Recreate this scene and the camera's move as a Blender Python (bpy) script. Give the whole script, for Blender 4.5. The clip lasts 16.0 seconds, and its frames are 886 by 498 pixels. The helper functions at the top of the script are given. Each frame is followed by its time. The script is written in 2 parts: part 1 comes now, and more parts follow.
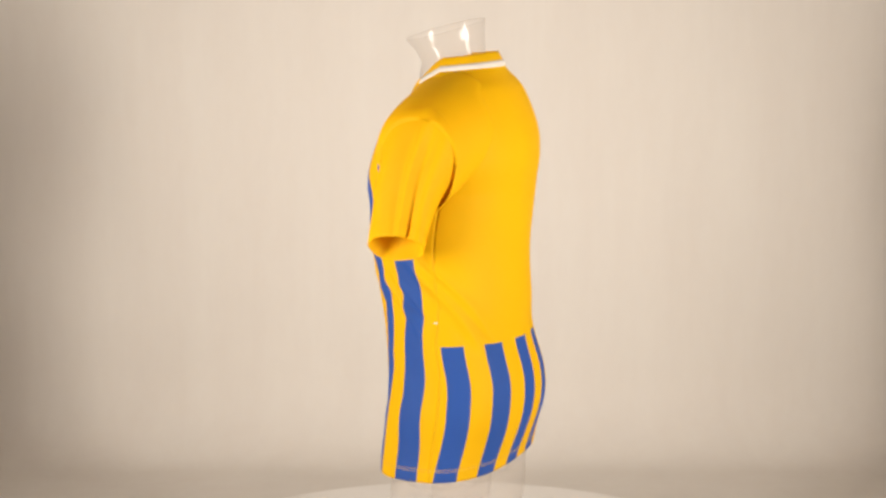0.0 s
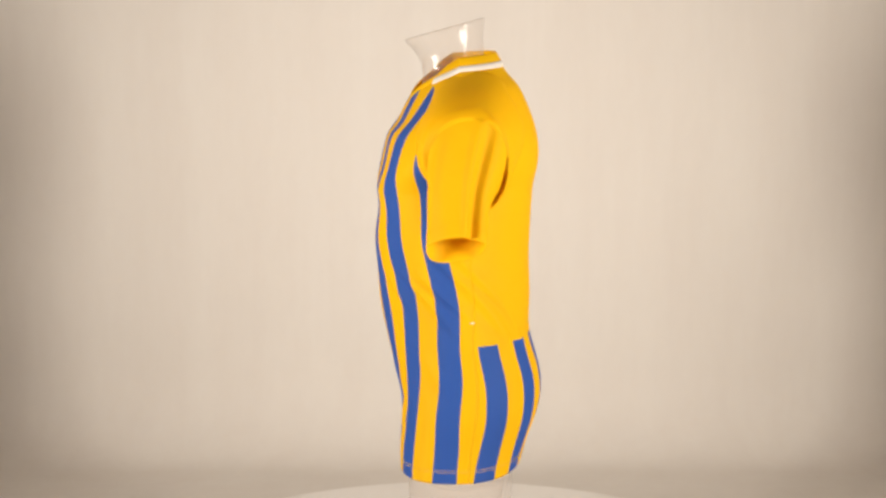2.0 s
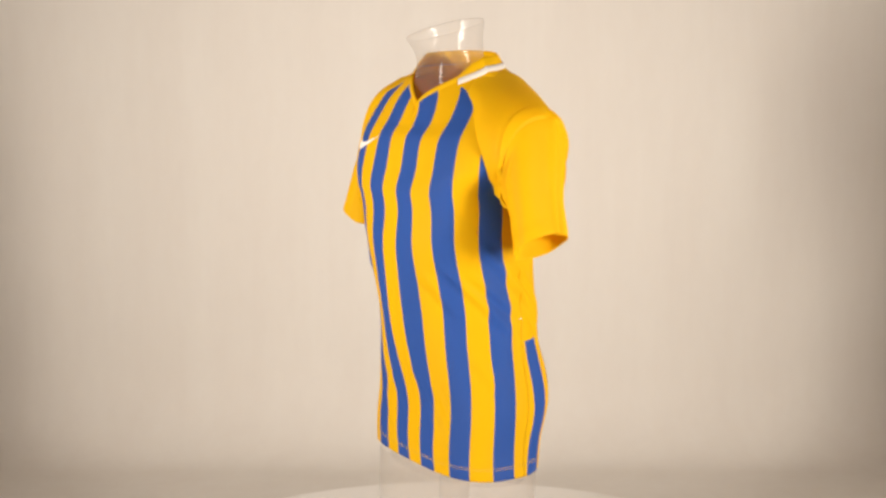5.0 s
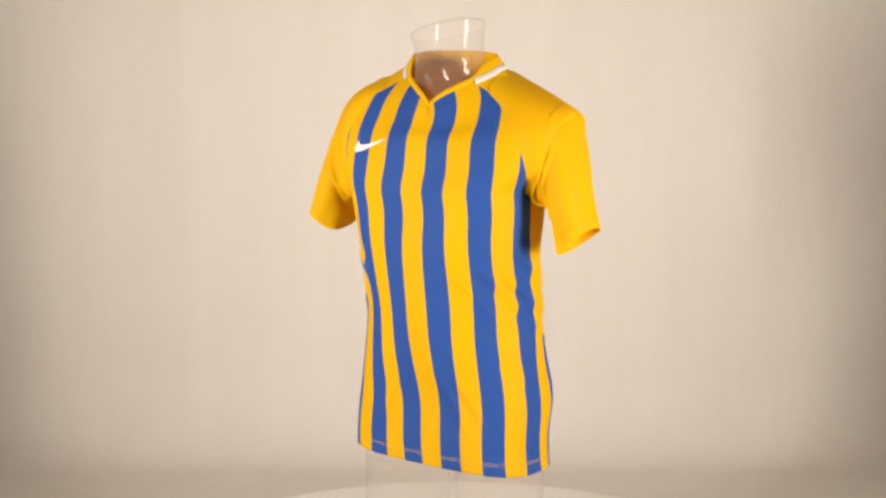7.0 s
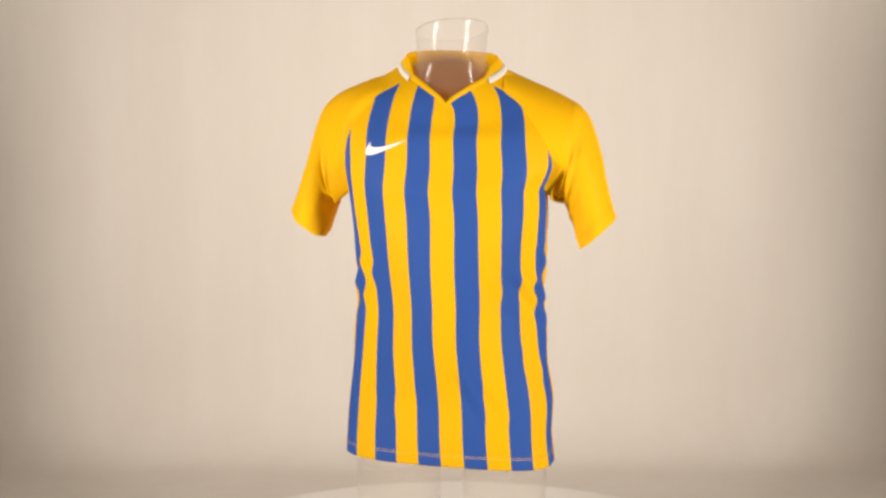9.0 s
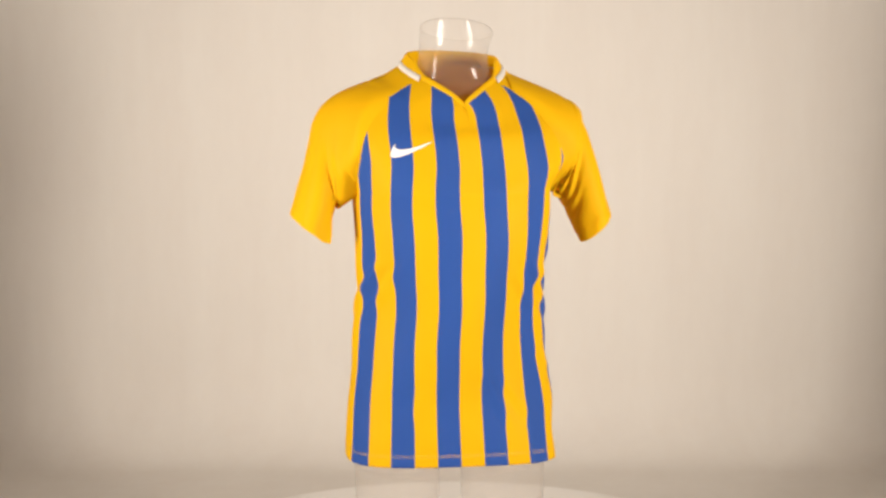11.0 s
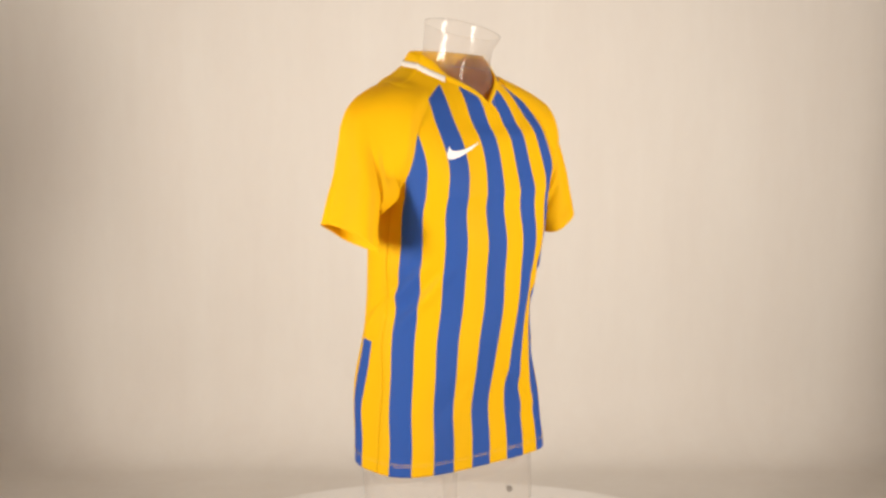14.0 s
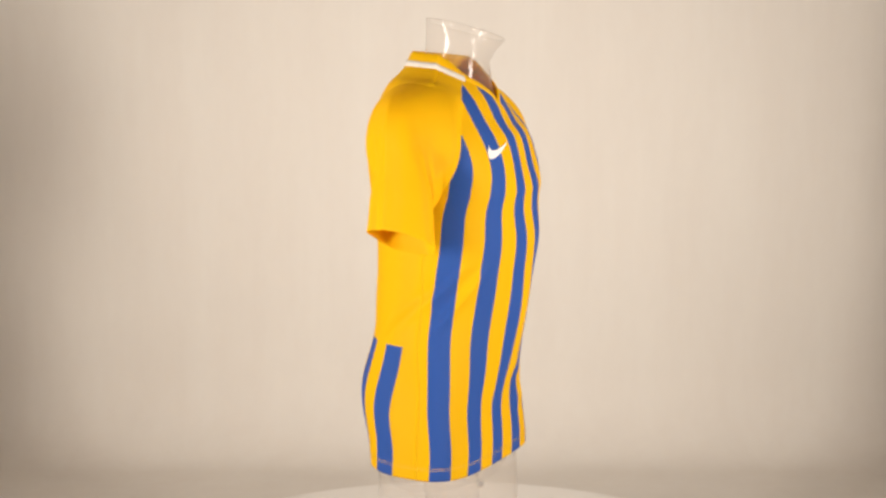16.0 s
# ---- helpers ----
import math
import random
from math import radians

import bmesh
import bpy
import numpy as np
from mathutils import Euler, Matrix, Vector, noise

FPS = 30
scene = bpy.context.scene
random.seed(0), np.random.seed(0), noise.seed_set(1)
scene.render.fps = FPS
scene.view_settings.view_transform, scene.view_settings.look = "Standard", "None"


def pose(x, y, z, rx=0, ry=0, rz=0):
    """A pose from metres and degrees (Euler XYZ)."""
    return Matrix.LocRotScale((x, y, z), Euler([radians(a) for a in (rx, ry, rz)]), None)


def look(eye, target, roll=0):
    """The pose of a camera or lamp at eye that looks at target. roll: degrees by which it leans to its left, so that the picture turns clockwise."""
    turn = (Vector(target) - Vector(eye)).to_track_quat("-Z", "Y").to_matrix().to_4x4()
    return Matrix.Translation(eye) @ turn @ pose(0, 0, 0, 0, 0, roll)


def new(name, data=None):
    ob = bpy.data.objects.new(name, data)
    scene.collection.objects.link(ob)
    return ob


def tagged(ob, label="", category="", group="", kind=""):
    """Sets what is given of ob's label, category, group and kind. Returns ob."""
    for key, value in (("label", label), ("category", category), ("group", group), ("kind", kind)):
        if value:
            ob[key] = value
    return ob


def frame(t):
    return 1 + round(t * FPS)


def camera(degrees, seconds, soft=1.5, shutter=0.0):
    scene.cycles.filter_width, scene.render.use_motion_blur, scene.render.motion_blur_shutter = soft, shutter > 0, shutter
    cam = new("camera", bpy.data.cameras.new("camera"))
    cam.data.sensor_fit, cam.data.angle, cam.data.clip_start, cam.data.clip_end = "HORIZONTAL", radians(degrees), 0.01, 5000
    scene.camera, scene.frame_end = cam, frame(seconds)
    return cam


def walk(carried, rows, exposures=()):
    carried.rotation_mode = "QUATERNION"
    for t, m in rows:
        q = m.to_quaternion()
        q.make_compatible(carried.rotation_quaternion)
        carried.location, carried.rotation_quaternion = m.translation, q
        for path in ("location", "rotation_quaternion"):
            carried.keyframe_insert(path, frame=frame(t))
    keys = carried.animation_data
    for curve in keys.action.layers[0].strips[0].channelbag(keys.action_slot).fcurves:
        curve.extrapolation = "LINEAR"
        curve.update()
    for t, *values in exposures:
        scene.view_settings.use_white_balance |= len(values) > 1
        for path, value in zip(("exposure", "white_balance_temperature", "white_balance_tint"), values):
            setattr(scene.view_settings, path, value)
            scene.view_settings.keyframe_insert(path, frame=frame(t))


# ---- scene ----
cam = camera(32.4, 16.0, soft=2.8)
STAND = pose(-0.0220, -2.7, 1.150, 90 - 8.54, 0, 0)
walk(cam, [(0.0, STAND), (16.0, STAND)])
TABLE_Z = 0.12          # top of the turntable above the floor
TURN_RATE = 11.17       # degrees a second
FRONT_TIME = 9.96        # when the shirt faces the camera


# ---- light ----
def softbox(name, eye, target, w, h, watts, color, spread):
    lamp = bpy.data.lights.new(name, "AREA")
    lamp.shape, lamp.size, lamp.size_y, lamp.energy, lamp.color, lamp.spread = "RECTANGLE", w, h, watts, color, radians(spread)
    ob = new(name, lamp)
    ob.matrix_world = look(eye, target)
    return ob


WARM = (1.0, 0.893, 0.785)
for lamp_x in (-1.66, 1.66):
    softbox("softbox_lamp", (lamp_x, -1.32, 0.90), (0, 0, 0.93), 0.28, 0.85, 16.9, WARM, 95)
world = bpy.data.worlds.new("studio")
scene.world = world
world.use_nodes = True
world.node_tree.nodes["Background"].inputs[0].default_value = (1.0, 0.93, 0.84, 1)
world.node_tree.nodes["Background"].inputs[1].default_value = 0.15
scene.view_settings.exposure = 0.0


# ---- materials ----
class Mat:
    """A small builder for node materials."""

    def __init__(self, name, rough=0.6, metal=0.0):
        self.m = bpy.data.materials.new(name)
        self.m.use_nodes = True
        self.n, self.l = self.m.node_tree.nodes, self.m.node_tree.links
        self.b = self.n["Principled BSDF"]
        self.b.inputs["Roughness"].default_value = rough
        self.b.inputs["Metallic"].default_value = metal

    def put(self, value, socket):
        if hasattr(value, "is_output"):
            self.l.new(value, socket)
        else:
            socket.default_value = value

    def math(self, op, a, b=0.0, c=0.0):
        n = self.n.new("ShaderNodeMath")
        n.operation = op
        for v, s in zip((a, b, c), n.inputs):
            self.put(v, s)
        return n.outputs[0]

    def attr(self, name):
        n = self.n.new("ShaderNodeAttribute")
        n.attribute_name = name
        return n.outputs["Fac"]

    def coords(self, kind="Object", scale=(1, 1, 1)):
        n = self.n.new("ShaderNodeTexCoord")
        m = self.n.new("ShaderNodeMapping")
        m.inputs["Scale"].default_value = scale
        self.l.new(n.outputs[kind], m.inputs[0])
        return m.outputs[0]

    def noise(self, vec, scale, detail=3.0, rough=0.5):
        n = self.n.new("ShaderNodeTexNoise")
        self.l.new(vec, n.inputs["Vector"])
        n.inputs["Scale"].default_value, n.inputs["Detail"].default_value, n.inputs["Roughness"].default_value = scale, detail, rough
        return n.outputs["Fac"]

    def ramp(self, fac, lo, hi, a, b):
        n = self.n.new("ShaderNodeMapRange")
        self.put(fac, n.inputs[0])
        for i, v in enumerate((lo, hi, a, b)):
            n.inputs[1 + i].default_value = v
        return n.outputs[0]

    def mix(self, fac, a, b, mode="MIX"):
        n = self.n.new("ShaderNodeMix")
        n.data_type, n.blend_type = "RGBA", mode
        self.put(fac, n.inputs["Factor"])
        for v, s in ((a, n.inputs["A"]), (b, n.inputs["B"])):
            self.put((*v, 1) if isinstance(v, tuple) else v, s)
        return n.outputs["Result"]

    def bump(self, height, strength, distance):
        n = self.n.new("ShaderNodeBump")
        n.inputs["Strength"].default_value, n.inputs["Distance"].default_value = strength, distance
        self.l.new(height, n.inputs["Height"])
        self.l.new(n.outputs[0], self.b.inputs["Normal"])

    def color(self, value):
        self.put((*value, 1) if isinstance(value, tuple) else value, self.b.inputs["Base Color"])
        return self.m


YELLOW, BLUE, WHITE = (0.93, 0.600, 0.004), (0.043, 0.134, 0.51), (0.66, 0.63, 0.58)


def knit(name, striped):
    """Fine polyester knit; the striped cloth takes blue where its stripe number is odd, inside the raglan seam."""
    k = Mat(name, 0.62)
    k.b.inputs["Sheen Weight"].default_value = 0.0
    k.b.inputs["Sheen Roughness"].default_value = 0.4
    k.b.inputs["Specular IOR Level"].default_value = 0.14
    base = YELLOW
    if striped:
        s = k.math("ADD", k.attr("stripe"), 100.5)
        odd = k.math("MODULO", k.math("FLOOR", s), 2.0)
        base = k.mix(k.math("MULTIPLY", odd, k.math("GREATER_THAN", k.attr("panel"), 0.0)), YELLOW, BLUE)
    v = k.coords()
    soft = k.noise(v, 9.0, 3.0)
    base = k.mix(k.ramp(soft, 0.3, 0.7, 0.0, 0.10), base, (0.80, 0.78, 0.76), "MULTIPLY")
    rows = k.n.new("ShaderNodeTexWave")
    rows.wave_type, rows.bands_direction = "BANDS", "Z"
    rows.inputs["Scale"].default_value, rows.inputs["Distortion"].default_value = 170.0, 0.6
    k.l.new(v, rows.inputs["Vector"])
    h = k.math("ADD", k.math("MULTIPLY", rows.outputs["Fac"], 0.25), k.math("MULTIPLY", k.noise(k.coords(scale=(1, 1, 0.25)), 900.0, 2.0), 0.5))
    k.bump(h, 0.25, 0.0006)
    k.color(base)
    through_cloth = k.n.new("ShaderNodeBsdfTranslucent")
    k.put(k.mix(0.20, base, (1.0, 0.74, 0.42)), through_cloth.inputs[0])
    both = k.n.new("ShaderNodeMixShader")
    both.inputs[0].default_value = 0.44
    k.l.new(k.b.outputs[0], both.inputs[1])
    k.l.new(through_cloth.outputs[0], both.inputs[2])
    k.l.new(both.outputs[0], k.n["Material Output"].inputs[0])
    return k.m


def plain(name, col, rough, spots=0.08, scale=6.0, bump=0.15):
    k = Mat(name, rough)
    v = k.coords()
    fac = k.math("ADD", k.math("MULTIPLY", k.noise(v, scale, 4.0), 0.7), k.math("MULTIPLY", k.noise(v, scale * 14, 3.0), 0.3))
    dark = tuple(c * (1 - 2.2 * spots) for c in col)
    k.bump(k.noise(v, scale * 60, 3.0), bump, 0.001)
    return k.color(k.mix(k.ramp(fac, 0.35, 0.65, 0.0, 1.0), dark, col))


def clear_plastic(name):
    """A thin moulded shell of clear, faintly milky plastic."""
    k = Mat(name, 0.08)
    k.n.remove(k.b)
    out = k.n["Material Output"]
    clear = k.n.new("ShaderNodeBsdfTransparent")
    clear.inputs[0].default_value = (0.985, 0.975, 0.965, 1)
    haze = k.n.new("ShaderNodeBsdfTranslucent")
    haze.inputs[0].default_value = (0.90, 0.87, 0.83, 1)
    milk = k.n.new("ShaderNodeBsdfDiffuse")
    milk.inputs[0].default_value = (0.90, 0.87, 0.83, 1)
    gloss = k.n.new("ShaderNodeBsdfGlossy")
    gloss.inputs["Roughness"].default_value = 0.17
    body, first, second = (k.n.new("ShaderNodeMixShader") for _ in range(3))
    body.inputs[0].default_value, first.inputs[0].default_value, second.inputs[0].default_value = 0.5, 0.10, 0.06
    edge = k.n.new("ShaderNodeLayerWeight")
    edge.inputs[0].default_value = 0.5
    k.l.new(k.math("ADD", k.math("MULTIPLY", k.math("POWER", edge.outputs["Facing"], 3.0), 0.50), 0.018), second.inputs[0])
    k.l.new(haze.outputs[0], body.inputs[1])
    k.l.new(milk.outputs[0], body.inputs[2])
    k.l.new(clear.outputs[0], first.inputs[1])
    k.l.new(body.outputs[0], first.inputs[2])
    k.l.new(first.outputs[0], second.inputs[1])
    k.l.new(gloss.outputs[0], second.inputs[2])
    k.l.new(second.outputs[0], out.inputs[0])
    v = k.coords()
    b = k.n.new("ShaderNodeBump")
    b.inputs["Strength"].default_value, b.inputs["Distance"].default_value = 0.7, 0.012
    k.l.new(k.noise(v, 16.0, 2.0), b.inputs["Height"])
    k.l.new(b.outputs[0], gloss.inputs["Normal"])
    return k.m


def painted(name):
    """Rolled cream paint with faint upright streaks and dull blotches."""
    k = Mat(name, 0.85)
    streaks = k.noise(k.coords(scale=(5.0, 5.0, 0.5)), 1.6, 4.0, 0.6)
    blotch = k.noise(k.coords(), 1.1, 5.0, 0.55)
    fine = k.noise(k.coords(scale=(1, 1, 0.4)), 40.0, 3.0)
    fac = k.math("ADD", k.math("ADD", k.math("MULTIPLY", streaks, 0.45), k.math("MULTIPLY", blotch, 0.40)), k.math("MULTIPLY", fine, 0.15))
    k.bump(k.noise(k.coords(), 160.0, 3.0), 0.2, 0.001)
    return k.color(k.mix(k.ramp(fac, 0.36, 0.64, 0.0, 1.0), (0.762, 0.720, 0.674), (0.804, 0.775, 0.733)))


STRIPED, KNIT = knit("striped_knit", True), knit("yellow_knit", False)
TAPE = plain("white_tape", WHITE, 0.7)
PRINT = plain("white_print", (0.86, 0.84, 0.80), 0.5)
WALL = painted("wall_paint")
FLOOR = plain("floor_paint", (0.70, 0.66, 0.61), 0.6, 0.05, 2.0)
DISC = plain("disc_laminate", (0.88, 0.86, 0.83), 0.4, 0.02, 3.0, 0.05)
THREAD = plain("gold_thread", (0.84, 0.52, 0.05), 0.8)
CLEAR = clear_plastic("clear_plastic")
GREY = plain("grey_label", (0.33, 0.31, 0.29), 0.6)


# ---- mesh helpers ----
def mesh_of(name, verts, faces, material, attrs=None, smooth=True):
    me = bpy.data.meshes.new(name)
    me.from_pydata([tuple(map(float, v)) for v in verts], [], faces)
    me.materials.append(material)
    if smooth:
        me.shade_smooth()
    for key, values in (attrs or {}).items():
        a = me.attributes.new(key, "FLOAT", "POINT")
        a.data.foreach_set("value", np.asarray(values, dtype=np.float32).ravel())
    me.update()
    return me


def part(name, me, parent, label=""):
    ob = new(name, me)
    ob.parent = parent
    return tagged(ob, label)


def grid_faces(rows, cols, closed):
    """Quads over a grid of rows by cols points; closed joins the last column to the first."""
    last = cols if closed else cols - 1
    return [(r * cols + c, r * cols + (c + 1) % cols, (r + 1) * cols + (c + 1) % cols, (r + 1) * cols + c)
            for r in range(rows - 1) for c in range(last)]


def spline(x, xs, ys):
    """A natural cubic spline through (xs, ys), read at x."""
    xs, ys = np.asarray(xs, float), np.asarray(ys, float)
    n, h = len(xs), np.diff(xs)
    A, r = np.eye(n), np.zeros(n)
    for i in range(1, n - 1):
        A[i, i - 1:i + 2] = h[i - 1], 2 * (h[i - 1] + h[i]), h[i]
        r[i] = 6 * ((ys[i + 1] - ys[i]) / h[i] - (ys[i] - ys[i - 1]) / h[i - 1])
    m = np.linalg.solve(A, r)
    x = np.clip(x, xs[0], xs[-1])
    i = np.clip(np.searchsorted(xs, x) - 1, 0, n - 2)
    a, b = xs[i + 1] - x, x - xs[i]
    return (m[i] * a ** 3 + m[i + 1] * b ** 3) / (6 * h[i]) + (ys[i] / h[i] - m[i] * h[i] / 6) * a + (ys[i + 1] / h[i] - m[i + 1] * h[i] / 6) * b


def box(bm, x0, y0, z0, x1, y1, z1):
    bmesh.ops.create_cube(bm, size=1, matrix=Matrix.Translation(((x0 + x1) / 2, (y0 + y1) / 2, (z0 + z1) / 2)) @ Matrix.Diagonal((x1 - x0, y1 - y0, z1 - z0, 1)))


def slab(name, x0, y0, z0, x1, y1, z1, material, label, category):
    bm = bmesh.new()
    box(bm, x0, y0, z0, x1, y1, z1)
    me = bpy.data.meshes.new(name)
    bm.to_mesh(me)
    bm.free()
    me.materials.append(material)
    return tagged(new(name, me), label, category, kind="structure")


# ---- the studio ----
WALL_Y = 1.28
slab("floor", -2.7, -3.7, -0.1, 2.7, WALL_Y + 0.12, 0, FLOOR, "pale warm grey painted studio floor", "floor")
slab("wall_north", -2.6, WALL_Y + 0.01, 0, 2.6, WALL_Y + 0.12, 2.6, WALL, "plain cream painted studio wall", "wall")


def backdrop(r):
    """A painted sweep: from the floor through a round cove to the top of the wall, with slow waves in it."""
    line = [(-1.3, 0.004), (-0.6, 0.004), (0.0, 0.004), (0.5, 0.004), (WALL_Y - r - 0.1, 0.004)]
    line += [(WALL_Y - r + r * math.sin(math.pi / 2 * i / 24), 0.004 + r - r * math.cos(math.pi / 2 * i / 24)) for i in range(25)]
    line += [(WALL_Y, 0.004 + r + 0.1), *((WALL_Y, 0.4 + 0.1 * i) for i in range(22)), (WALL_Y, 2.59)]
    xs = np.linspace(-2.59, 2.59, 120)
    verts = [(x, y - min(1.0, z / 0.3) * (0.004 + 0.0035 * noise.noise((x * 2.6, z * 0.7, 2.0)) + 0.0012 * noise.noise((x * 7.0, z * 1.6, 6.0))), z) for y, z in line for x in xs]
    ob = new("backdrop", mesh_of("backdrop", verts, grid_faces(len(line), len(xs), False), WALL))
    m = ob.modifiers.new("sheet", "SOLIDIFY")
    m.thickness, m.offset = 0.003, -1.0
    return tagged(ob, "cream painted backdrop curving into the floor, faintly wavy", "backdrop", kind="structure")


backdrop(0.20)
slab("wall_south", -2.6, -3.6, 0, 2.6, -3.48, 2.6, WALL, "plain cream painted studio wall", "wall")
slab("wall_west", -2.7, -3.6, 0, -2.6, WALL_Y + 0.12, 2.6, WALL, "plain cream painted studio wall", "wall")
slab("wall_east", 2.6, -3.6, 0, 2.7, WALL_Y + 0.12, 2.6, WALL, "plain cream painted studio wall", "wall")
slab("ceiling", -2.7, -3.7, 2.6, 2.7, WALL_Y + 0.12, 2.7, WALL, "plain cream painted studio ceiling", "ceiling")


# ---- the turntable ----
def turntable():
    thing = tagged(new("turntable"), "round white laminate turntable under the mannequin", "turntable")
    prof = [(0.0, 0.0), (0.624, 0.0), (0.632, -0.002), (0.636, -0.008), (0.636, -0.03), (0.628, -0.036), (0.0, -0.036)]
    n = 128
    verts = [(r * math.cos(2 * math.pi * i / n), r * math.sin(2 * math.pi * i / n), z) for r, z in prof for i in range(n)]
    part("disc", mesh_of("disc", verts, grid_faces(len(prof), n, True), DISC, smooth=False), thing)
    prof = [(0.40, -0.036), (0.42, -0.04), (0.42, -0.115), (0.45, -0.12), (0.0, -0.12)]
    verts = [(r * math.cos(2 * math.pi * i / 64), r * math.sin(2 * math.pi * i / 64), z) for r, z in prof for i in range(64)]
    part("base", mesh_of("base", verts, grid_faces(len(prof), 64, True), DISC, smooth=False), thing)
    thing.location = (0, 0, TABLE_Z)
    return thing


# ---- the torso's form ----
# height, half width to its left and right, depth in front and behind, twist, roundness in front and behind
LOWER = [(0.2, 0.1837, 0.1999, 0.0938, 0.1196, -0.0786, 3.184, 2.434),
         (0.235, 0.1837, 0.1999, 0.0938, 0.1196, -0.0786, 3.184, 2.434),
         (0.3, 0.1763, 0.198, 0.0963, 0.1359, -0.0601, 2.914, 2.269),
         (0.36, 0.1775, 0.1927, 0.0944, 0.1533, -0.0363, 2.556, 2.263),
         (0.42, 0.1665, 0.1865, 0.1082, 0.1495, -0.0215, 2.054, 2.255),
         (0.48, 0.165, 0.1853, 0.1236, 0.133, -0.0179, 1.673, 2.081),
         (0.54, 0.1597, 0.178, 0.1342, 0.1327, 0.0032, 1.681, 2.02),
         (0.6, 0.161, 0.1801, 0.1388, 0.1315, -0.0117, 1.982, 1.87),
         (0.66, 0.1652, 0.1813, 0.142, 0.1326, -0.0187, 2.321, 1.89),
         (0.71, 0.165, 0.1842, 0.1365, 0.1344, -0.0027, 2.74, 2.108),
         (0.738, 0.1622, 0.1862, 0.1398, 0.1355, 0.0139, 2.941, 2.273)]
# heights in front, at the side and behind; half width; depth in front and behind; roundness in front; twist
UPPER = [(0.7778, 0.7935, 0.7954, 0.1928, 0.1308, 0.1450, 2.9645, 0.0665),
         (0.8270, 0.8517, 0.8485, 0.1916, 0.1195, 0.1380, 2.40, 0.0727),
         (0.8510, 0.9128, 0.9112, 0.1587, 0.1035, 0.1130, 1.95, 0.0865),
         (0.8690, 0.9290, 0.9391, 0.123, 0.0910, 0.0907, 1.68, 0.0950),
         (0.8805, 0.949, 0.9557, 0.0911, 0.0825, 0.0798, 1.4869, 0.0473)]
TOP = LOWER[-1][0]
NPHI, NLOW, NUP = 240, 110, 60


def ring(phi, al, ar, bf, bb, tw=0.0, nf=2.1, nb=2.1):
    c, s = np.cos(phi), np.sin(phi)
    e = 2 / np.where(s > 0, nb, nf)
    x = np.where(c > 0, al, ar) * np.sign(c) * np.abs(c) ** e
    y = np.where(s > 0, bb, bf) * np.sign(s) * np.abs(s) ** e
    return np.cos(tw) * x - np.sin(tw) * y, np.sin(tw) * x + np.cos(tw) * y


def torso_grid(hem):
    """Rows of points from the hem to the neckline; a row's first point is at its left side, then behind, right and in front."""
    phi = np.linspace(0, 2 * np.pi, NPHI, endpoint=False)
    low = np.array(LOWER)
    rows = []
    for k in range(NLOW):
        f = k / (NLOW - 1)
        z = (1 - f) * hem(phi) + f * TOP
        q = [spline(z, low[:, 0], low[:, i]) for i in range(1, 8)]
        x, y = ring(phi, *q)
        rows.append(np.stack([x, y, z], 1))
    keys = [rows[-12], rows[-1]]
    s, c = np.sin(phi), np.abs(np.cos(phi))
    for j, (zf, zs, zb, a, bf, bb, nf, tw) in enumerate(UPPER):
        lean = min(1, (j + 1) / 2)
        x, y = ring(phi, a, a, bf, bb, tw, nf, 2.1)
        wf, wb = np.clip(-s, 0, 1), np.clip(s, 0, 1)
        if j < 3:
            z = zs + (zf - zs) * wf ** 1.6
        else:
            z = np.where(s < 0, zf + (zs - 0.012 - zf) * c + 0.012 * (1 - wf) ** 2, zs)
        z = z + (zb - zs) * wb ** (1.3 if j < 3 else 1.0)
        z = z - (0.03 * x if j >= 2 else 0.0)
        keys.append(np.stack([x + SHIFT_X * lean, y, z], 1))
    keys = np.array(keys)
    step = (keys[1, :, 2] - keys[0, :, 2]).mean() / (keys[2, :, 2] - keys[1, :, 2]).mean()
    ts = np.array([-step, 0, 1, 2, 3, 4, 5.0])
    for k in range(1, NUP + 1):
        rows.append(upper_row(ts, keys, 5.0 * k / NUP))
    return phi, np.array(rows)


def upper_row(ts, keys, t):
    """A smooth row through the keyed rings (Hermite)."""
    i = min(max(int(np.searchsorted(ts, t) - 1), 1), len(ts) - 2)
    h = ts[i + 1] - ts[i]
    u = (t - ts[i]) / h
    m0 = (keys[i + 1] - keys[i - 1]) / (ts[i + 1] - ts[i - 1])
    m1 = (keys[i + 2] - keys[i]) / (ts[i + 2] - ts[i]) if i + 2 < len(ts) else (keys[i + 1] - keys[i]) / h
    return (2 * u ** 3 - 3 * u ** 2 + 1) * keys[i] + (u ** 3 - 2 * u ** 2 + u) * h * m0 + (3 * u ** 2 - 2 * u ** 3) * keys[i + 1] + (u ** 3 - u ** 2) * h * m1


def hem_height(phi):
    return 0.2507 - 0.0047 * np.cos(phi) + 0.0027 * np.sin(phi) - 0.0010 * np.cos(2 * phi) - 0.0019 * np.sin(2 * phi)


SHIFT_X = -0.006
STRIPE = 0.041
STRIPES_END = 0.480     # the back's stripes reach up to here


def arc(row, offset, front):
    """Length along a row, leftwards positive in front, from its front or back centre, in metres."""
    d = np.linalg.norm(np.roll(row, -1, 0) - row, axis=1)
    s = np.concatenate([[0], np.cumsum(d)[:-1]])
    total = d.sum()
    s0 = s[3 * NPHI // 4] + offset + (0 if front else total / 2)
    return (s - s0 + total / 2) % total - total / 2


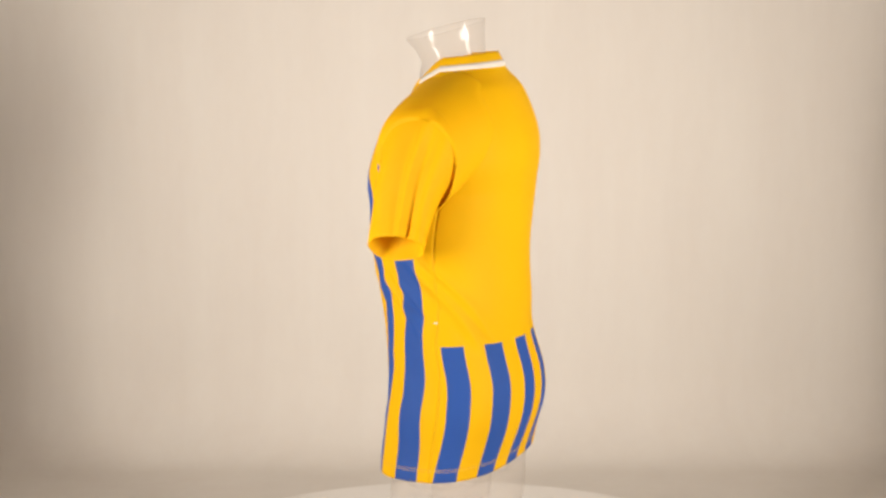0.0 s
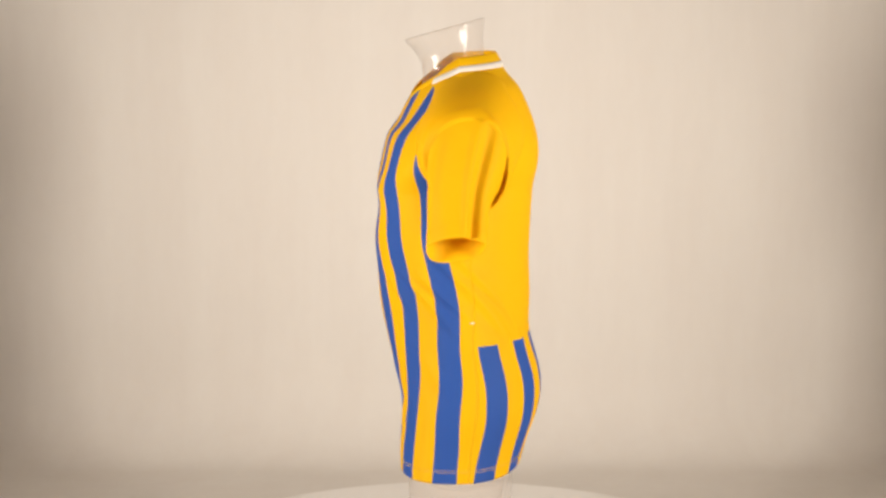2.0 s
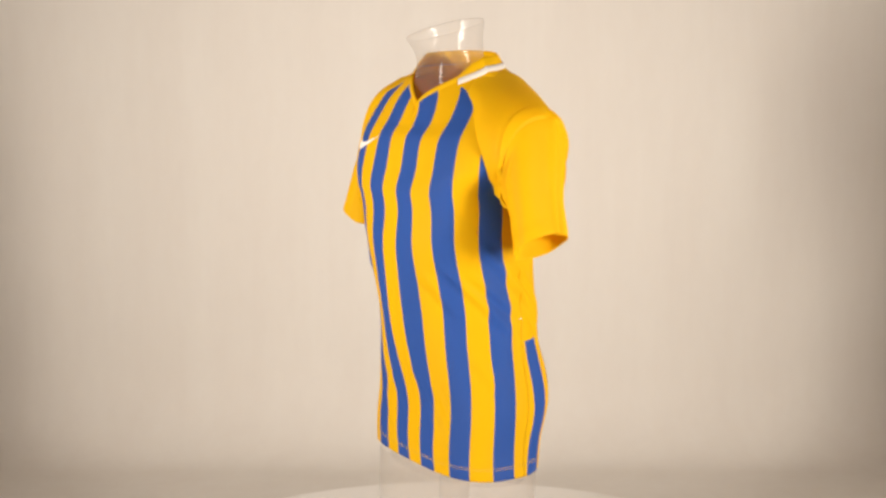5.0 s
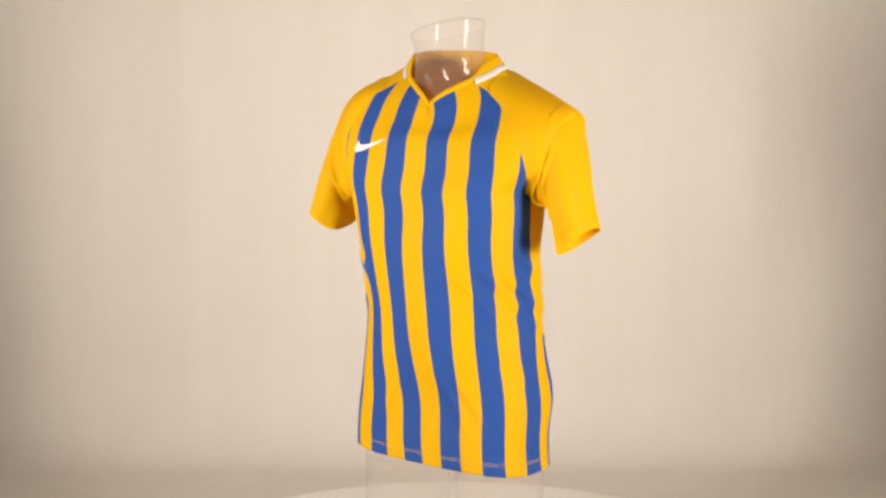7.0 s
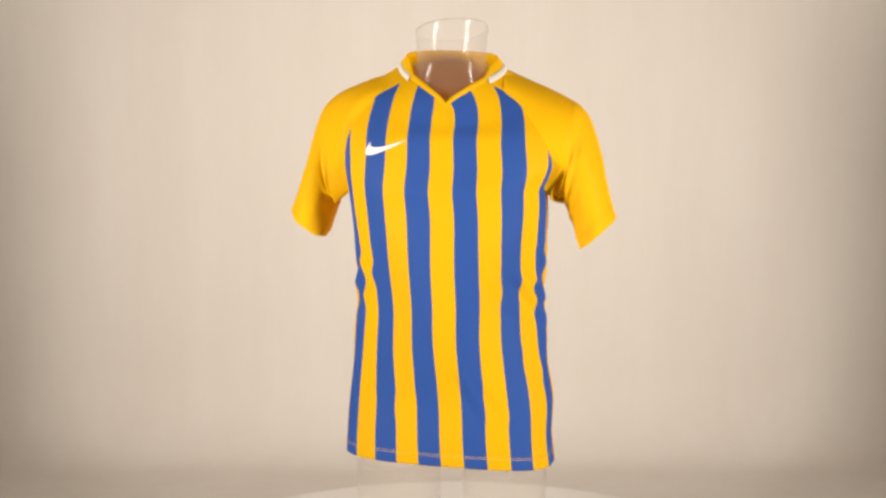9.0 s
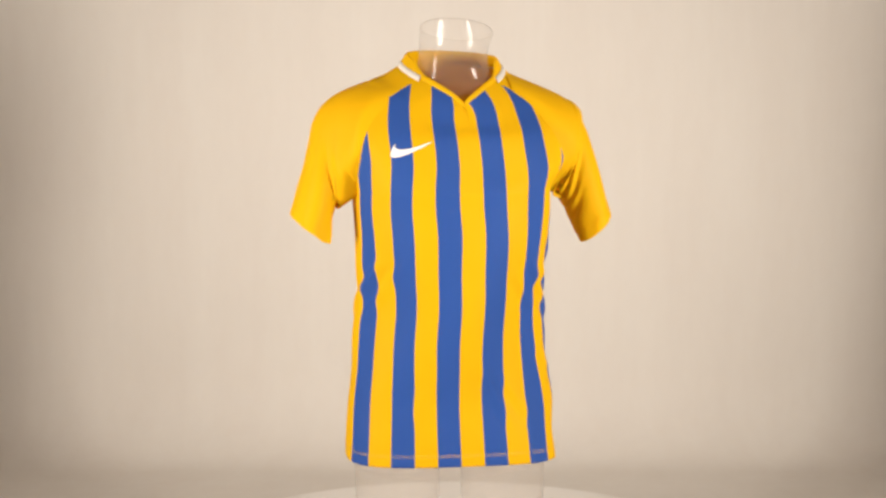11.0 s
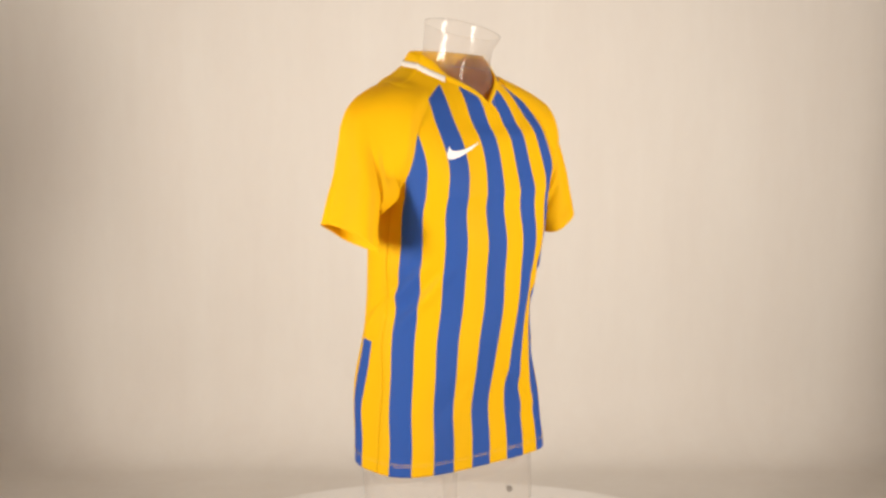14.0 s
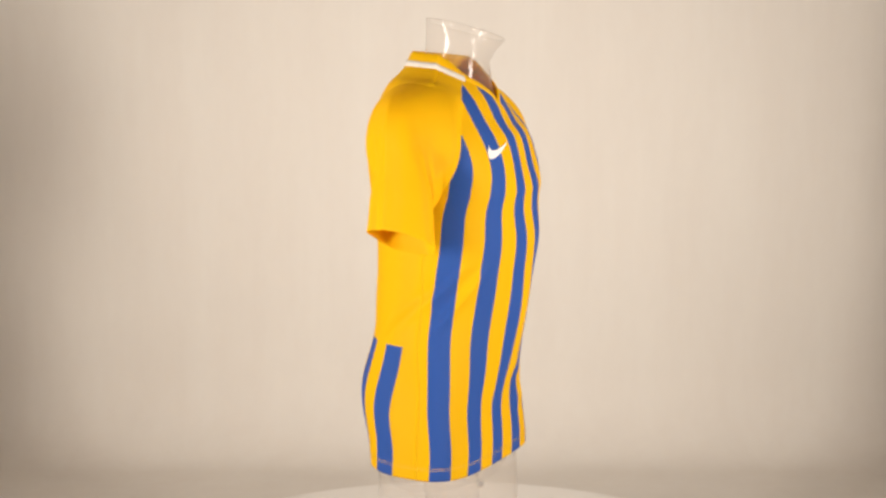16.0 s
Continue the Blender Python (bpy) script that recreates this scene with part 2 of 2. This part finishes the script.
# how far the cloth has slid sideways, by height and by the arc along the front
SLIDE_Z = [.24, .33, .42, .51, .60, .68, .76, .82, .88, .94]
SLIDE_S = [-.25, -.17, -.08, 0, .08, .17, .25]
SLIDE = [(-0.0185, -0.0165, -0.0191, -0.0206, -0.0231, -0.0236, -0.0259),
         (-0.0198, -0.0165, -0.0145, -0.0135, -0.0137, -0.0136, -0.0149),
         (-0.0187, -0.0153, -0.0102, -0.0076, -0.0069, -0.0064, -0.0055),
         (-0.016, -0.0127, -0.0067, -0.004, -0.005, -0.001, 0.0002),
         (-0.0136, -0.0099, -0.0058, -0.0037, -0.0059, -0.0032, -0.0037),
         (-0.0135, -0.0083, -0.0033, -0.0049, -0.0045, -0.0041, -0.0078),
         (-0.0096, -0.0024, 0.0052, 0.0053, 0.0047, -0.0002, -0.0086),
         (-0.0043, -0.002, 0.0021, 0.0057, 0.0071, 0.0032, -0.0055),
         (0.001, 0.0034, 0.0064, 0.008, 0.0059, 0.0027, -0.0019),
         (0.007, 0.0087, 0.0095, 0.0085, 0.0058, 0.0032, 0.0011)]


def slid(s, z):
    cols = np.array([spline(z, SLIDE_Z, c) for c in np.array(SLIDE).T])
    x = np.clip(s, SLIDE_S[0], SLIDE_S[-1])
    i = np.clip(np.searchsorted(SLIDE_S, x) - 1, 0, len(SLIDE_S) - 2)
    g = np.array(SLIDE_S)
    f = (x - g[i]) / (g[i + 1] - g[i])
    at = np.arange(len(x))
    return (1 - f) * cols[i, at] + f * cols[i + 1, at]


# folds of the cloth: along the front's arc and in height, from and to; width; how far they stand out
FOLDS = [(.120, .61, .225, .50, .009, .0035), (.165, .60, .240, .53, .008, .0028), (.200, .64, .330, .48, .010, .0035), (.235, .64, .370, .47, .009, .0030),
         (-.130, .61, -.215, .51, .010, .0035), (-.175, .62, -.235, .55, .008, .0025), (-.215, .58, -.300, .50, .010, .0030), (.020, .43, .075, .32, .010, .0022),
         (.060, .41, .110, .33, .009, .0020), (.075, .60, .130, .53, .009, .0022), (.150, .46, .200, .40, .012, .0020), (-.060, .40, -.120, .33, .014, .0016)]


def fold_out(s, z):
    """How far the cloth stands out by its folds at arc s and height z."""
    out = np.zeros(np.shape(s))
    for s0, z0, s1, z1, w, amp in FOLDS:
        dx, dz = s1 - s0, z1 - z0
        u = ((s - s0) * dx + (z - z0) * dz) / (dx * dx + dz * dz)
        d = ((s - s0) * dz - (z - z0) * dx) / math.hypot(dx, dz)
        end = np.exp(-(np.clip(np.abs(u - 0.5) - 0.3, 0, None) / 0.22) ** 2)
        out += 1.35 * amp * end * (np.exp(-(d / w) ** 2) - 0.6 * np.exp(-((d - 1.7 * w) / w) ** 2))
    return out


def shirt():
    thing = tagged(new("football_shirt"), "short-sleeved yellow football shirt with blue vertical stripes on a mannequin", "shirt")
    phi, rows = torso_grid(hem_height)
    nr = len(rows)
    half = NPHI // 2
    plain_s, sf, sb = (np.zeros(rows.shape[:2]) for _ in range(3))
    for k in range(nr):
        zz = rows[k, :, 2].mean()
        plain_s[k] = arc(rows[k], 0.0, True)
        sf[k] = plain_s[k] + slid(plain_s[k], rows[k, :, 2])
        sb[k] = arc(rows[k], 0.0016, False) / np.interp(zz, [0.38, 0.48], [1.0, 0.96])
    # folds, sag and the drawn-in side seams
    out = fold_out(sf, rows[:, :, 2])
    for k in range(nr):
        for i in range(NPHI):
            x, y, z = rows[k, i]
            out[k, i] += 0.0016 * noise.noise((x * 9, y * 9, z * 5)) + 0.0007 * noise.noise((x * 28 + 5, y * 28, z * 16))
    seam_l, seam_r = 8, half + 4
    side = np.minimum(np.abs(np.arange(NPHI) - seam_l), np.abs(np.arange(NPHI) - seam_r)) * (2 * np.pi / NPHI) * 0.16
    out -= 0.0005 * np.exp(-(side / 0.004) ** 2)[None, :]
    fade = np.clip((nr - 1 - np.arange(nr)) / 12, 0, 1)[:, None]
    away = rows[:, :, :2] / np.linalg.norm(rows[:, :, :2], axis=2, keepdims=True)
    rows[:, :, :2] += away * (out * fade)[:, :, None]
    z = rows[:, :, 2]
    # raglan seam: how far along its arc the front panel reaches at a height
    reach = np.where(plain_s > 0, np.interp(z, [0.70, 0.745, 0.766, 0.815, 0.885, 0.914, 0.937], [0.40, 0.224, 0.205, 0.181, 0.139, 0.105, 0.06]),
                     np.interp(z, [0.70, 0.757, 0.790, 0.870, 0.897, 0.920, 0.937], [0.40, 0.224, 0.209, 0.174, 0.153, 0.115, 0.07]))
    in_front = reach - np.abs(plain_s)
    for name, i0, i1, stripe, inside in (("front_panel", seam_r, NPHI + seam_l, sf, in_front), ("back_panel", seam_l, seam_r, sb, STRIPES_END - z)):
        cols = [i % NPHI for i in range(i0, i1 + 1)]
        ob = part(name, mesh_of(name, rows[:, cols].reshape(-1, 3), grid_faces(nr, len(cols), False), STRIPED,
                                {"stripe": np.clip(stripe[:, cols] / STRIPE, -6.4, 6.4), "panel": inside[:, cols]}), thing,
                  "blue and yellow striped front" if i0 == seam_r else "yellow back, striped blue below the waist")
        thicken(ob, 0.0009)
        # the turned-up hem's twin row of stitches
        for up in (0.019, 0.0225):
            line = []
            for c in cols:
                h = z[0, c] + up
                k = int(np.searchsorted(z[:, c], h)) - 1
                f = (h - z[k, c]) / (z[k + 1, c] - z[k, c])
                p = (1 - f) * rows[k, c] + f * rows[k + 1, c]
                line.append(p + np.array([*away[k, c], 0]) * 0.0003)
            stitches(thing, line)
    for which in (1, -1):
        sleeve(thing, which, rows, in_front)
    collar(thing, rows[-1], phi)
    chest_mark(thing, rows)
    side_mark(thing, rows)
    return thing


def thicken(ob, t):
    m = ob.modifiers.new("cloth", "SOLIDIFY")
    m.thickness, m.offset = t, -1.0


def stitches(thing, line):
    """A row of short stitches along a line."""
    verts, faces = [], []
    for i in range(len(line) - 1):
        p, q = np.array(line[i]), np.array(line[i + 1])
        q = p + (q - p) * 0.86
        b = len(verts)
        for e in (p, q):
            verts += [e + (0, 0, -0.0003), e + (0, 0, 0.0003)]
        verts += [(p + q) / 2 + np.array([*(p + q)[:2], 0]) * 0.0012 + (0, 0, dz) for dz in (-0.0003, 0.0003)]
        faces += [(b, b + 4, b + 5, b + 1), (b + 4, b + 2, b + 3, b + 5)]
    part("hem_stitching", mesh_of("hem_stitching", verts, faces, THREAD), thing, "pale gold twin hem stitching")


# rings of the sleeves from the raglan seam to the hem: centre, the slope of the ring in degrees, its half length, depth in front and behind, lean of its top and of its front
SLEEVE_L = [(0.1220, 0.0187, 0.838, 109.0, 0.1100, 0.0966, 0.096, -0.0297, -0.1819),
              (0.2041, 0.018, 0.8057, 98.4, 0.0943, 0.0836, 0.0661, 0.0017, -0.0036),
              (0.21, 0.0126, 0.7919, 73.4, 0.0756, 0.0637, 0.0678, 0.0482, 0.0071),
              (0.2311, 0.0015, 0.7354, 54.5, 0.0502, 0.0554, 0.0531, -0.007, 0.0663),
              (0.2545, -0.0071, 0.660, 40.0, 0.0385, 0.0499, 0.0488, 0.053, -0.0481)]
SLEEVE_R = [(0.1401, -0.0044, 0.8334, 115.6, 0.1093, 0.1000, 0.1057, 0.0300, -0.0900),
              (0.1850, 0.0061, 0.8280, 101.2, 0.0941, 0.0887, 0.0792, 0.0573, -0.0055),
              (0.2245, -0.0031, 0.7917, 81.5, 0.0884, 0.046, 0.0467, 0.1369, -0.0851),
              (0.2430, -0.009, 0.7396, 48.9, 0.0422, 0.0469, 0.0635, -0.0842, 0.0691),
              (0.2619, -0.0235, 0.6715, 34.1, 0.0408, 0.0462, 0.0683, 0.1374, -0.1154)]


def sleeve_rings(keys, which, nt, na):
    """Smooth rows of points through a sleeve's rings; a row begins at its top, then front, underarm and back."""
    w = np.linspace(0, 2 * np.pi, na, endpoint=False)
    c, s = np.cos(w), np.sin(w)
    rings = []
    for i, (cx, cy, cz, slope, a, f, b, ay, g) in enumerate(keys):
        n = 2.0 if i == 0 else 2.2
        u, v = np.sign(c) * np.abs(c) ** (2 / n), np.sign(s) * np.abs(s) ** (2 / n)
        across = np.array([which * math.cos(radians(slope)), ay, math.sin(radians(slope))])
        rings.append(np.array([which * cx, cy, cz]) + (a * u)[:, None] * across + (np.where(v > 0, f, b) * v)[:, None] * np.array([0, -1, g]))
    out, m = [], len(rings)
    for t in np.linspace(0, m - 1, nt):
        i = min(int(t), m - 2)
        x = t - i
        m0 = (rings[i + 1] - rings[i - 1]) / 2 if i > 0 else rings[1] - rings[0]
        m1 = (rings[i + 2] - rings[i]) / 2 if i + 2 < m else rings[-1] - rings[-2]
        out.append((2 * x ** 3 - 3 * x ** 2 + 1) * rings[i] + (x ** 3 - 2 * x ** 2 + x) * m0 + (3 * x ** 2 - 2 * x ** 3) * rings[i + 1] + (x ** 3 - x ** 2) * m1)
    return w, np.array(out)


def laid_on(points, body, within, free):
    """Lays the sleeve's inner end on the body: inside the raglan seam it stays under the front, and rises freely away from the seam; free: the angles round the sleeve, loose at its top and underarm."""
    a = np.roll(body, -1, 1) - np.roll(body, 1, 1)
    out = np.cross(a, np.gradient(body, axis=0))
    out = (out / np.maximum(np.linalg.norm(out, axis=2, keepdims=True), 1e-9))[::2, ::2].reshape(-1, 3)
    at, room = body[::2, ::2].reshape(-1, 3), np.maximum(0, -within[::2, ::2].ravel())
    room = np.where(at[:, 1] < 0, room, np.maximum(0, 0.085 - at[:, 1]) + np.maximum(0, np.abs(at[:, 0]) - 0.11))
    high = at[:, 2] > 0.70
    at, out, room = at[high], out[high], room[high]
    over = np.zeros(points.shape)
    held = np.clip((np.abs(np.sin(free)) - 0.12) / 0.45, 0, 1)
    for k in range(len(points)):
        far = ((points[k][:, None, :] - at[None]) ** 2).sum(axis=2)
        i = far.argmin(axis=1)
        d = ((points[k] - at[i]) * out[i]).sum(axis=1)
        over[k] = out[i] * (np.maximum(0, d - (1.3 * room[i] - 0.003)) * (far.min(axis=1) < 0.07 ** 2) * held)[:, None]
    for _ in range(6):
        over = (over + np.roll(over, 1, 1) + np.roll(over, -1, 1)) / 3
        over[1:-1] = (over[:-2] + over[1:-1] + over[2:]) / 3
    fade = np.clip(np.arange(len(points), 0, -1) / 10, 0, 1)[:, None, None]
    return points - over * fade


def sleeve(thing, which, body, within):
    """A raglan sleeve from the seam at the collar and the chest down to its hem, with a pressed crease and drapes."""
    nt, na = 96, 128
    w, rows = sleeve_rings(SLEEVE_L if which > 0 else SLEEVE_R, which, nt, na)
    along, round_ = np.gradient(rows, axis=0), np.roll(rows, -1, 1) - np.roll(rows, 1, 1)
    out = np.cross(along, round_)
    out /= np.maximum(np.linalg.norm(out, axis=2, keepdims=True), 1e-9)
    mids = rows.mean(axis=1, keepdims=True)
    out *= np.sign(((rows - mids) * out).sum(axis=(1, 2)))[:, None, None]
    f = np.linspace(0, 1, nt)[:, None]
    turn = lambda at: (w[None, :] - at + np.pi) % (2 * np.pi) - np.pi
    ease = np.clip((f - 0.15) * 3, 0, 1)
    edge = turn(6.05 if which > 0 else 5.95)
    push = (0.0070 if which > 0 else 0.0028) * (np.exp(-(edge / 0.13) ** 2) - 1.2 * np.exp(-((edge + 0.34) / 0.20) ** 2)) * np.clip((f - 0.30) * 3, 0, 1)
    push = push - 0.002 * ease + 0.0022 * np.sin(3 * w[None, :] + 5 * f + which) * ease * f
    # gathers in the crook of the arm, in front and behind
    for at, height, tilt, size in ((2.2, .62, .9, .005), (2.5, .74, .8, .004), (1.8, .54, .7, .003), (4.3, .50, -.8, .005), (4.0, .64, -.8, .004)):
        d = turn(at)
        push = push + size * np.exp(-(d / 0.55) ** 2) * (np.exp(-((f - height - tilt * 0.12 * d) / 0.035) ** 2) - 0.8 * np.exp(-((f - height - 0.06 - tilt * 0.12 * d) / 0.035) ** 2))
    push = push + np.array([[0.0022 * noise.noise(Vector(p) * 13) + 0.0010 * noise.noise(Vector(p) * 34) for p in r] for r in rows]) * ease
    # the hem's slack edge
    push = push + 0.0020 * np.sin(5 * w[None, :] + 1.0) * np.clip((f - 0.85) / 0.15, 0, 1)
    rows = rows + out * push[:, :, None]
    rows[:nt // 2] = laid_on(rows[:nt // 2], body, within, w)
    ob = part("sleeve", mesh_of("sleeve", rows.reshape(-1, 3), grid_faces(nt, na, True), KNIT), thing, "plain yellow raglan sleeve")
    thicken(ob, 0.0012)
    for k in (nt - 7, nt - 6):
        line = [Vector(p) for p in rows[k]]
        mid = sum(line, Vector()) / len(line)
        line = [p + (p - mid).normalized() * 0.0003 for p in line]
        part("sleeve_stitching", tube_line("sleeve_stitching", line, 0.0003, KNIT), thing, "yellow sleeve hem stitching")


def tube_line(name, line, r, material):
    """A thin closed thread along a ring of points."""
    verts, n = [], len(line)
    mid = sum(line, Vector()) / n
    for i, p in enumerate(line):
        tan = (line[(i + 1) % n] - line[i - 1]).normalized()
        a = (p - mid).normalized()
        b = tan.cross(a)
        verts += [p + a * r, p + b * r, p - a * r, p - b * r]
    faces = [(4 * i + j, 4 * i + (j + 1) % 4, 4 * ((i + 1) % n) + (j + 1) % 4, 4 * ((i + 1) % n) + j) for i in range(n) for j in range(4)]
    return mesh_of(name, verts, faces, material)


def collar(thing, base, phi):
    """A ribbed V-neck band that stands up from the neckline, and the white tape sewn along its foot round the back."""
    s = np.sin(phi)
    v = np.clip((1.28 - np.abs(phi - 1.5 * np.pi)) / 0.45, 0, 1)
    v = v * v * (3 - 2 * v)
    back = np.clip(s, 0, 1)
    height = 0.020 - 0.0115 * v
    inward = 0.012 - 0.003 * back - 0.0085 * v
    flat = base[:, :2] - np.array([[SHIFT_X, 0]])
    away = flat / np.linalg.norm(flat, axis=1, keepdims=True)
    rows = []
    for u, lift in ((-0.10, 0.0004), (0.0, 0.0012), (0.15, 0.0016), (0.5, 0.0016), (0.85, 0.0012), (1.0, 0.0), (1.0, -0.0015), (0.5, -0.0012), (0.0, -0.0015)):
        p = base.copy()
        p[:, :2] -= away * (inward * u - lift)[:, None]
        p[:, 2] += height * u + 0.4 * lift
        rows.append(p)
    part("collar", mesh_of("collar", np.array(rows).reshape(-1, 3), grid_faces(len(rows), len(phi), True), KNIT), thing, "yellow V-neck collar band")
    ends = [i for i, a in enumerate(phi) if a < radians(218) or a > radians(322)]
    start = ends.index(next(i for i in ends if phi[i] > radians(322)))
    ends = ends[start:] + ends[:start]
    rows = []
    for u, lift in ((-0.30, 0.0006), (-0.26, 0.0028), (0.0, 0.0032), (0.20, 0.0028), (0.22, 0.0012)):
        p = base[ends].copy()
        p[:, :2] -= away[ends] * (0.012 - 0.003 * back[ends, None]) * u - away[ends] * lift
        p[:, 2] += 0.020 * u + 0.6 * lift
        rows.append(p)
    part("shoulder_tape", mesh_of("shoulder_tape", np.array(rows).reshape(-1, 3), grid_faces(len(rows), len(ends), False), TAPE), thing, "white tape along the collar's foot")


def on_surface(rows, x, z, cols, lift):
    """The point of the cloth in front or at a side, over x and z."""
    best = []
    for k in range(len(rows) - 1):
        r = rows[k, cols]
        j = int(np.argmin(np.abs(r[:, 0] - x)))
        j2 = min(max(j + (1 if r[j, 0] < x else -1), 0), len(r) - 1)
        f = 0 if j == j2 or r[j2, 0] == r[j, 0] else min(max((x - r[j, 0]) / (r[j2, 0] - r[j, 0]), 0), 1)
        best.append((1 - f) * r[j] + f * r[j2])
    best = np.array(best)
    k = int(np.clip(np.searchsorted(best[:, 2], z) - 1, 0, len(best) - 2))
    f = (z - best[k, 2]) / (best[k + 1, 2] - best[k, 2])
    y = (1 - f) * best[k, 1] + f * best[k + 1, 1]
    return (x, y - lift, z - 0.0)


def chest_mark(thing, rows):
    """A plain white curved tick, printed on the chest."""
    cols = list(range(int(NPHI * 0.54), int(NPHI * 0.96)))

    def bez(p0, p1, p2, t):
        return [(1 - t) ** 2 * a + 2 * t * (1 - t) * b + t * t * c for a, b, c in zip(p0, p1, p2)]
    n = 26
    verts, faces = [], []
    for i in range(n):
        t = i / (n - 1)
        lower = bez((0.006, 0.0235), (-0.030, -0.025), (0.0705, 0.0275), t)
        upper = bez((0.006, 0.0235), (-0.004, 0.0015), (0.0705, 0.0275), t)
        for j in range(5):
            f = j / 4
            verts.append(on_surface(rows, MARK_X + lower[0] * (1 - f) + upper[0] * f, MARK_Z + lower[1] * (1 - f) + upper[1] * f, cols, 0.0011))
    part("chest_mark", mesh_of("chest_mark", verts, grid_faces(n, 5, False), PRINT), thing, "white curved tick printed on the chest")


MARK_X, MARK_Z = -0.133, 0.801


def side_mark(thing, rows):
    """A small white print low on the left side."""
    verts = []
    k0 = int(np.argmin(np.abs(rows[:, 0, 2] - 0.520)))
    col = 7
    p, q, up = rows[k0, col], rows[k0, col + 2], rows[k0 + 1, col]
    right = (q - p) / np.linalg.norm(q - p)
    up = (up - p) / np.linalg.norm(up - p)
    out = np.cross(right, up)
    out = out if out[0] > 0 else -out
    for a, h0, h1 in ((-0.004, -0.0004, 0.0005), (-0.001, -0.0008, 0.0008), (0.002, -0.0005, 0.0006), (0.004, -0.0006, 0.0005)):
        verts += [p + right * a + up * h0 + out * 0.0012, p + right * a + up * h1 + out * 0.0012]
    faces = [(2 * i, 2 * i + 2, 2 * i + 3, 2 * i + 1) for i in range(3)]
    part("size_mark", mesh_of("size_mark", verts, faces, PRINT), thing, "tiny white print near the side seam")


# ---- the mannequin ----
def mannequin():
    verts, faces = [], []

    def loft(rings, n=64):
        base = len(verts)
        for r in rings:
            verts.extend(r)
        faces.extend([tuple(base + i for i in f) for f in grid_faces(len(rings), n, True)])

    def oval(cx, cy, cz, a, b, tilt=0.0, n=64, cord=0.0, at=0.0):
        """A ring; cord and at: how far the two cords of the neck stand out, and how far from the front's middle."""
        ring_points = []
        for i in range(n):
            w = 2 * math.pi * i / n
            front = (w - 1.5 * math.pi + math.pi) % (2 * math.pi) - math.pi
            k = 1 + cord * (sum(math.exp(-((front - e * at) / 0.20) ** 2) for e in (-1, 1)) - 0.7 * math.exp(-(front / max(at * 0.6, 0.1)) ** 2))
            ring_points.append((cx + a * k * math.cos(w), cy + b * k * math.sin(w), cz + tilt * b * math.sin(w)))
        return ring_points
    # neck, widening into the chest under the shirt
    loft([oval(-.003, -.020, 1.0140, .0610, .0675, .275), oval(-.003, -.020, 1.0150, .0625, .0695, .275), oval(-.003, -.019, 1.011, .0632, .0690, .275), oval(-.005, -.012, .990, .0608, .0605, .24, 64, .02, 1.05),
          oval(-.006, -.006, .965, .0605, .0560, .18, 64, .06, .85), oval(-.006, -.002, .940, .0650, .0580, .25, 64, .11, .62), oval(-.007, -.002, .917, .076, .064, .35, 64, .12, .42), oval(-.008, .000, .895, .092, .070, .30, 64, .08, .28),
          oval(-.008, .004, .87, .125, .083), oval(-.008, .004, .83, .155, .10), oval(-.008, 0, .75, .150, .115), oval(-.010, 0, .58, .138, .108),
          oval(-.012, .015, .43, .160, .105), oval(-.010, .020, .34, .168, .105), oval(-.008, .010, .25, .170, .092), oval(-.008, .008, .225, .168, .092)])
    for which in (-1, 1):
        loft([oval(which * .098 - .008, .008, .240, .076, .090), oval(which * .098 - .008, .006, .17, .075, .09), oval(which * .097 - .008, 0, .09, .074, .086),
              oval(which * .096 - .008, 0, .003, .075, .088), oval(which * .096 - .008, 0, .003, .02, .02)])
    me = mesh_of("mannequin", verts, faces, CLEAR)
    me.materials.append(GREY)
    bm = bmesh.new()
    bm.from_mesh(me)
    rivet = bmesh.ops.create_cone(bm, cap_ends=True, segments=20, radius1=0.0065, radius2=0.005, depth=0.005,
                                  matrix=Matrix.Translation((.162, .012, .142)) @ Euler((0, radians(90), 0)).to_matrix().to_4x4())
    for f in {f for w in rivet["verts"] for f in w.link_faces}:
        f.material_index = 1
    bm.to_mesh(me)
    bm.free()
    return tagged(new("mannequin", me), "clear plastic male torso mannequin without head or arms", "mannequin")


disc = turntable()
figure = mannequin()
jersey = shirt()


def motions():
    rows = [(t / 2, pose(0, 0, TABLE_Z, 0, 0, TURN_RATE * (t / 2 - FRONT_TIME))) for t in range(0, 33)]
    for thing in (disc, figure, jersey):
        walk(thing, rows)


motions()
